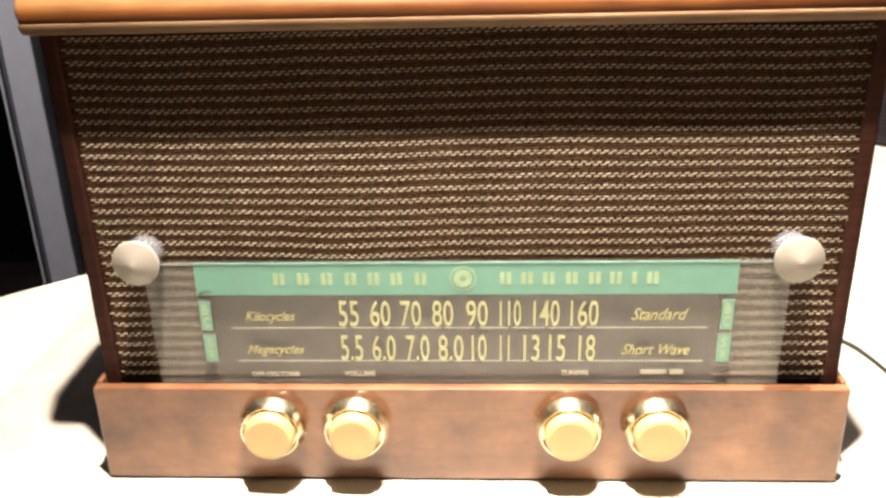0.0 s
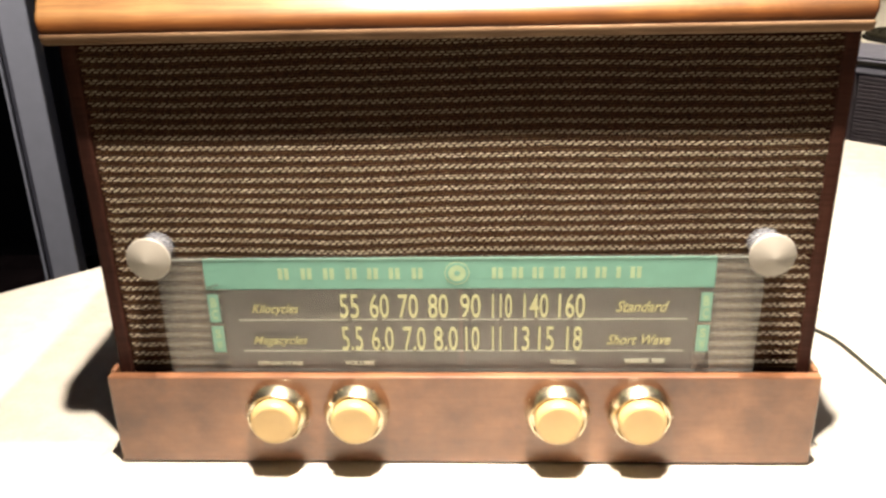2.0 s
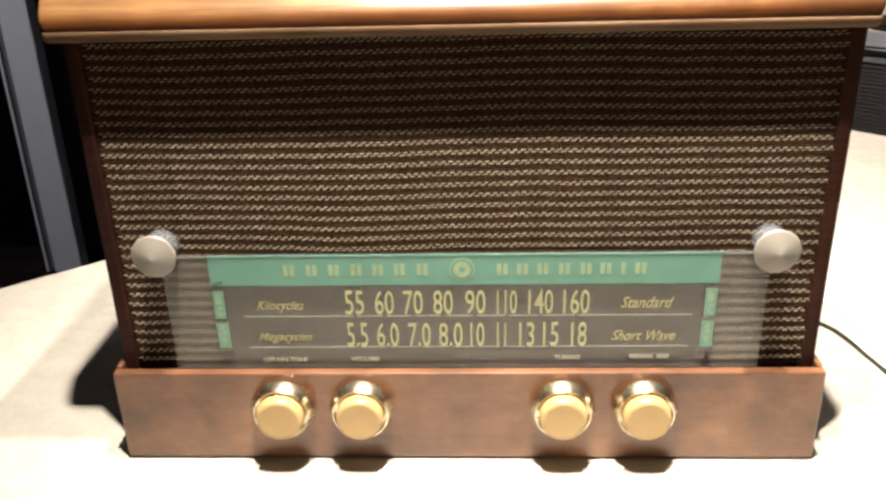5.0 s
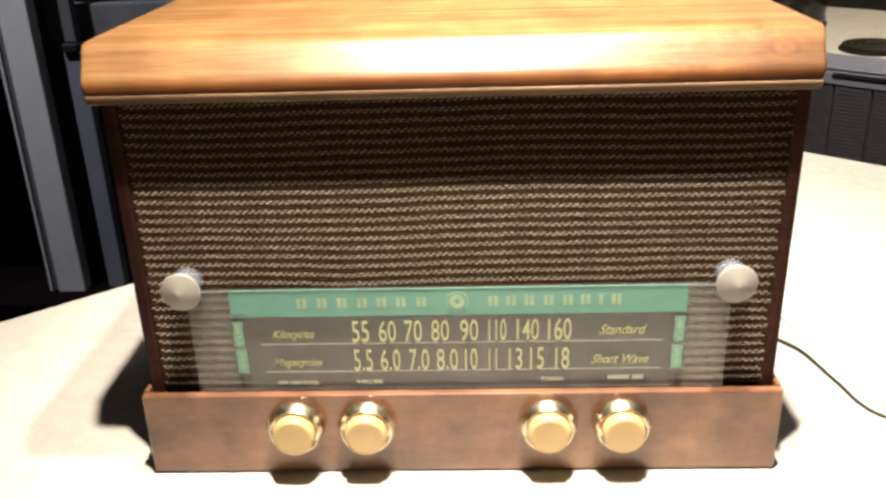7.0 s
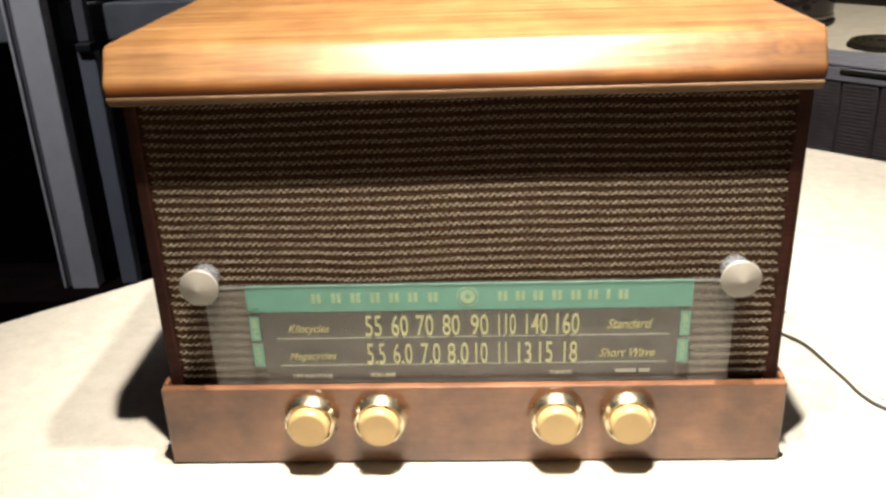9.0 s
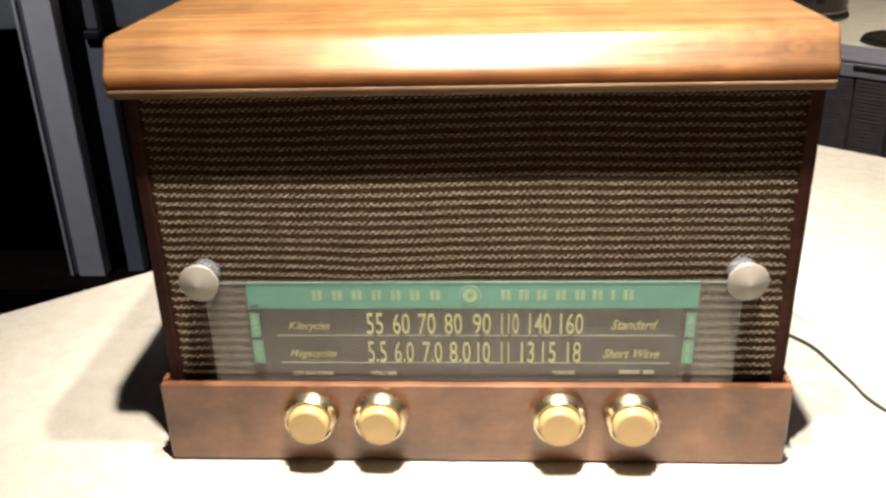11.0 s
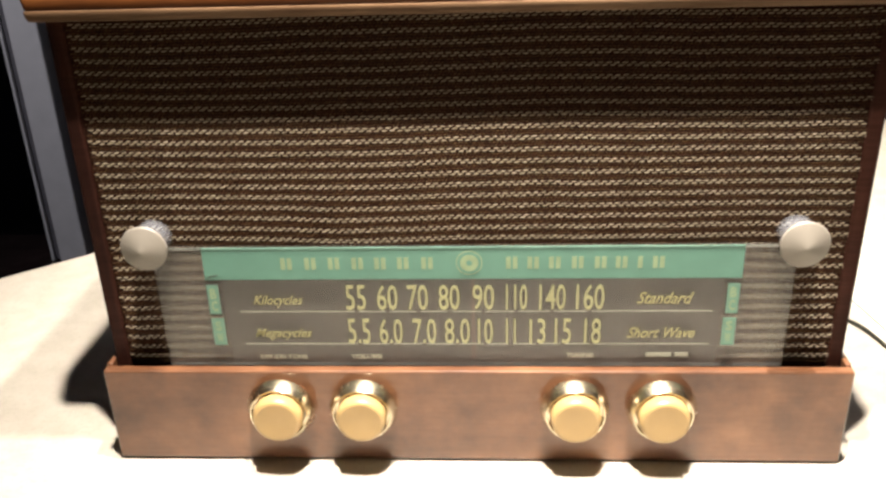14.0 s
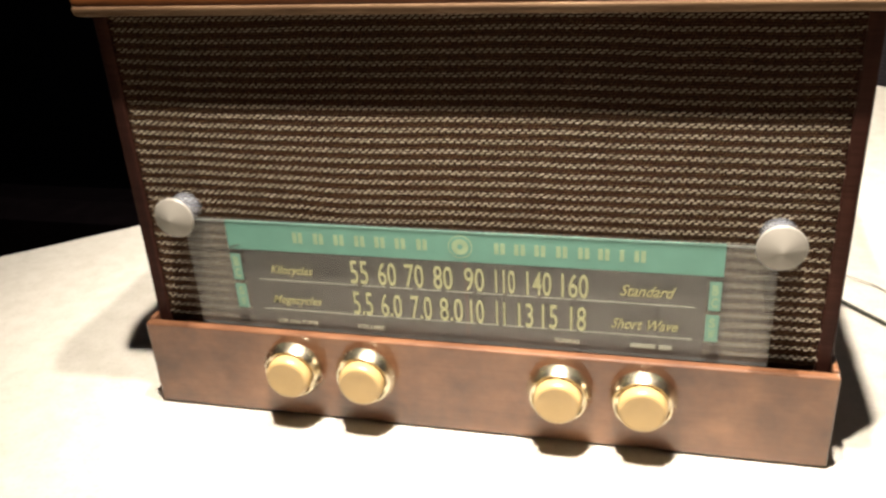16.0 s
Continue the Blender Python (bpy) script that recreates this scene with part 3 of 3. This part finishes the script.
lettering("word", "Megacycles", -0.1035, -0.0758, 0.0670, 0.0732, GOLD_PRINT, 0.42, 0.009)
lettering("word", "Standard", 0.0778, 0.1037, 0.0862, 0.0924, GOLD_PRINT, 0.42, 0.009)
lettering("word", "Short Wave", 0.0741, 0.1057, 0.0680, 0.0737, GOLD_PRINT, 0.42, 0.009)
lettering("word", "OFF-ON-TONE", -0.1025, -0.0793, 0.0562, 0.0586, WORD_PRINT, 0, 0.012)
lettering("word", "VOLUME", -0.0575, -0.0426, 0.0564, 0.0589, WORD_PRINT, 0, 0.012)
lettering("word", "TUNING", 0.0462, 0.0590, 0.0571, 0.0595, WORD_PRINT, 0, 0.012)
sheet("word_bar", 0.0836, 0.0955, 0.0578, 0.0600, PALE_PRINT, PRINT)
sheet("word_bar", 0.0972, 0.1034, 0.0578, 0.0600, PALE_PRINT, PRINT)
for row, z in ((TOP_ROW, 0.0821), (LOW_ROW, 0.0644)):
    for text, x0, x1 in row:
        mid = (x0 + x1) / 2
        sheet("scale_gap", mid - 0.0009, mid + 0.0009, z, z + 0.0007, DIAL_BROWN, PRINT - 0.00006)
part("pointer", box(0.0012, 0.0024, 0.00485, 0.00497, 0.0548, 0.0980), POINTER, radio, "thin reddish dial pointer")
# light caught by the plate's upper edge, painted as pale strips
EDGE_GLINT = paint("edge_glint", (0.18, 0.187, 0.166), 0.4, 0.1, 200, 0, 0)
for x0, x1 in ((-0.1478, -0.1242), (0.1245, 0.1478)):
    sheet("edge_glint", x0, x1, 0.1148, 0.1157, EDGE_GLINT, 0.0020)
sheet("edge_glint", -0.1238, 0.1241, 0.1150, 0.1158, MINT_GLINT, 0.0019)
# maker's mark as plain blocks and a plain roundel
MARK = (-0.0873, -0.0760, -0.0650, -0.0540, -0.0434, -0.0328, -0.0216, 0.0173, 0.0271, 0.0369, 0.0473, 0.0577, 0.0671, 0.0771, 0.0838)
for x in MARK:
    for dx, w in ((0.0, 0.0021), (0.0031, 0.0021)) if x != 0.0771 else ((0.0, 0.0020),):
        sheet("mark_block", x + dx, x + dx + w, 0.1047, 0.1106, MARK_PRINT, PRINT)
for r0, mat, up in ((0.0061, MARK_PRINT, 0.0), (0.0056, MINT, 0.00006), (0.0042, MARK_PRINT, 0.00012), (0.0014, MINT, 0.00018)):
    bm = spun([(0.0, 0.0), (0.0, r0), (0.0001, r0), (0.0001, 0.0)], 32)
    bmesh.ops.translate(bm, verts=bm.verts, vec=(0.0004, PRINT - up, 0.1077 + DZ))
    part("roundel", bm, mat, dial)

for x0, x1, z0, z1 in ((-0.1232, -0.1212, 0.1003, 0.1008), (-0.1216, -0.1190, 0.1012, 0.1016), (-0.1196, -0.1176, 0.1018, 0.1021)):
    sheet("chip", x0, x1, z0, z1, DIAL_BROWN, PRINT, "dark chip in the print" if x0 < -0.123 else "")

# conical screw buttons that hold the plate
for x in (-0.1463, 0.1465):
    cone = spun([(-0.0062, 0.0), (-0.0062, 0.0094), (-0.0068, 0.0105), (-0.0078, 0.0108), (-0.0086, 0.0104), (-0.0125, 0.0010), (-0.0126, 0.0)], 48)
    bmesh.ops.translate(cone, verts=cone.verts, vec=(x, 0, 0.1203))
    button = part("screw_button", cone, FROST, radio, "frosted conical plastic button", smooth=25)
    stem = spun([(0.0082, 0.0), (0.0082, 0.0084), (-0.0061, 0.0086), (-0.0061, 0.0)], 40)
    bmesh.ops.translate(stem, verts=stem.verts, vec=(x, 0, 0.1203))
    part("spacer", stem, SPACER, button, "cloudy plastic spacer", smooth=30)

# control knobs
for x in (-0.0926, -0.0521, 0.0500, 0.0912):
    ring = spun([(-0.0019, 0.0120), (-0.0034, 0.0148), (-0.0046, 0.0162), (-0.0056, 0.0166), (-0.0066, 0.0164), (-0.0111, 0.0144), (-0.0117, 0.0139),
                 (-0.0116, 0.0134), (-0.0108, 0.0132), (-0.0082, 0.0131), (-0.0079, 0.0)], 64)
    bmesh.ops.translate(ring, verts=ring.verts, vec=(x, -0.0022, 0.0340))
    knob = part("knob", ring, BRASS, radio, "polished brass bezel", smooth=28)
    cap = spun([(-0.0078, 0.0121), (-0.0130, 0.0121), (-0.0150, 0.0118), (-0.0160, 0.0115), (-0.0168, 0.0109), (-0.0172, 0.0101), (-0.0172, 0.0092), (-0.0170, 0.0050), (-0.0169, 0.0)], 64)
    bmesh.ops.translate(cap, verts=cap.verts, vec=(x, -0.0022, 0.0340))
    part("cap", cap, CREAM_KNOB, knob, "cream plastic cap", smooth=30)

# mains lead and aerial wire, lying on the worktop
part("power_cord", tube([(0.15, 0.192, 0.02), (0.180, 0.198, 0.006), (0.215, 0.160, 0.0014), (0.2335, 0.1395, 0.0014), (0.2415, 0.126, 0.0014), (0.2475, 0.096, 0.0014), (0.2515, 0.078, 0.0014),
                         (0.2530, 0.064, 0.0014), (0.262, 0.044, 0.0014), (0.33, 0.0, 0.0014), (0.5, -0.05, 0.0014)], 0.0013), BLACK_RUBBER, radio, "thin dark mains lead", smooth=60)
part("aerial_wire", tube([(0.14, 0.192, 0.03), (0.19, 0.205, 0.008), (0.236, 0.193, 0.0010), (0.246, 0.174, 0.0010), (0.2525, 0.134, 0.0010), (0.2565, 0.100, 0.0010), (0.2555, 0.077, 0.0010),
                          (0.266, 0.054, 0.0010), (0.36, 0.012, 0.0010)], 0.0006, 8), THIN_WIRE, radio, "fine pale aerial wire", smooth=60)
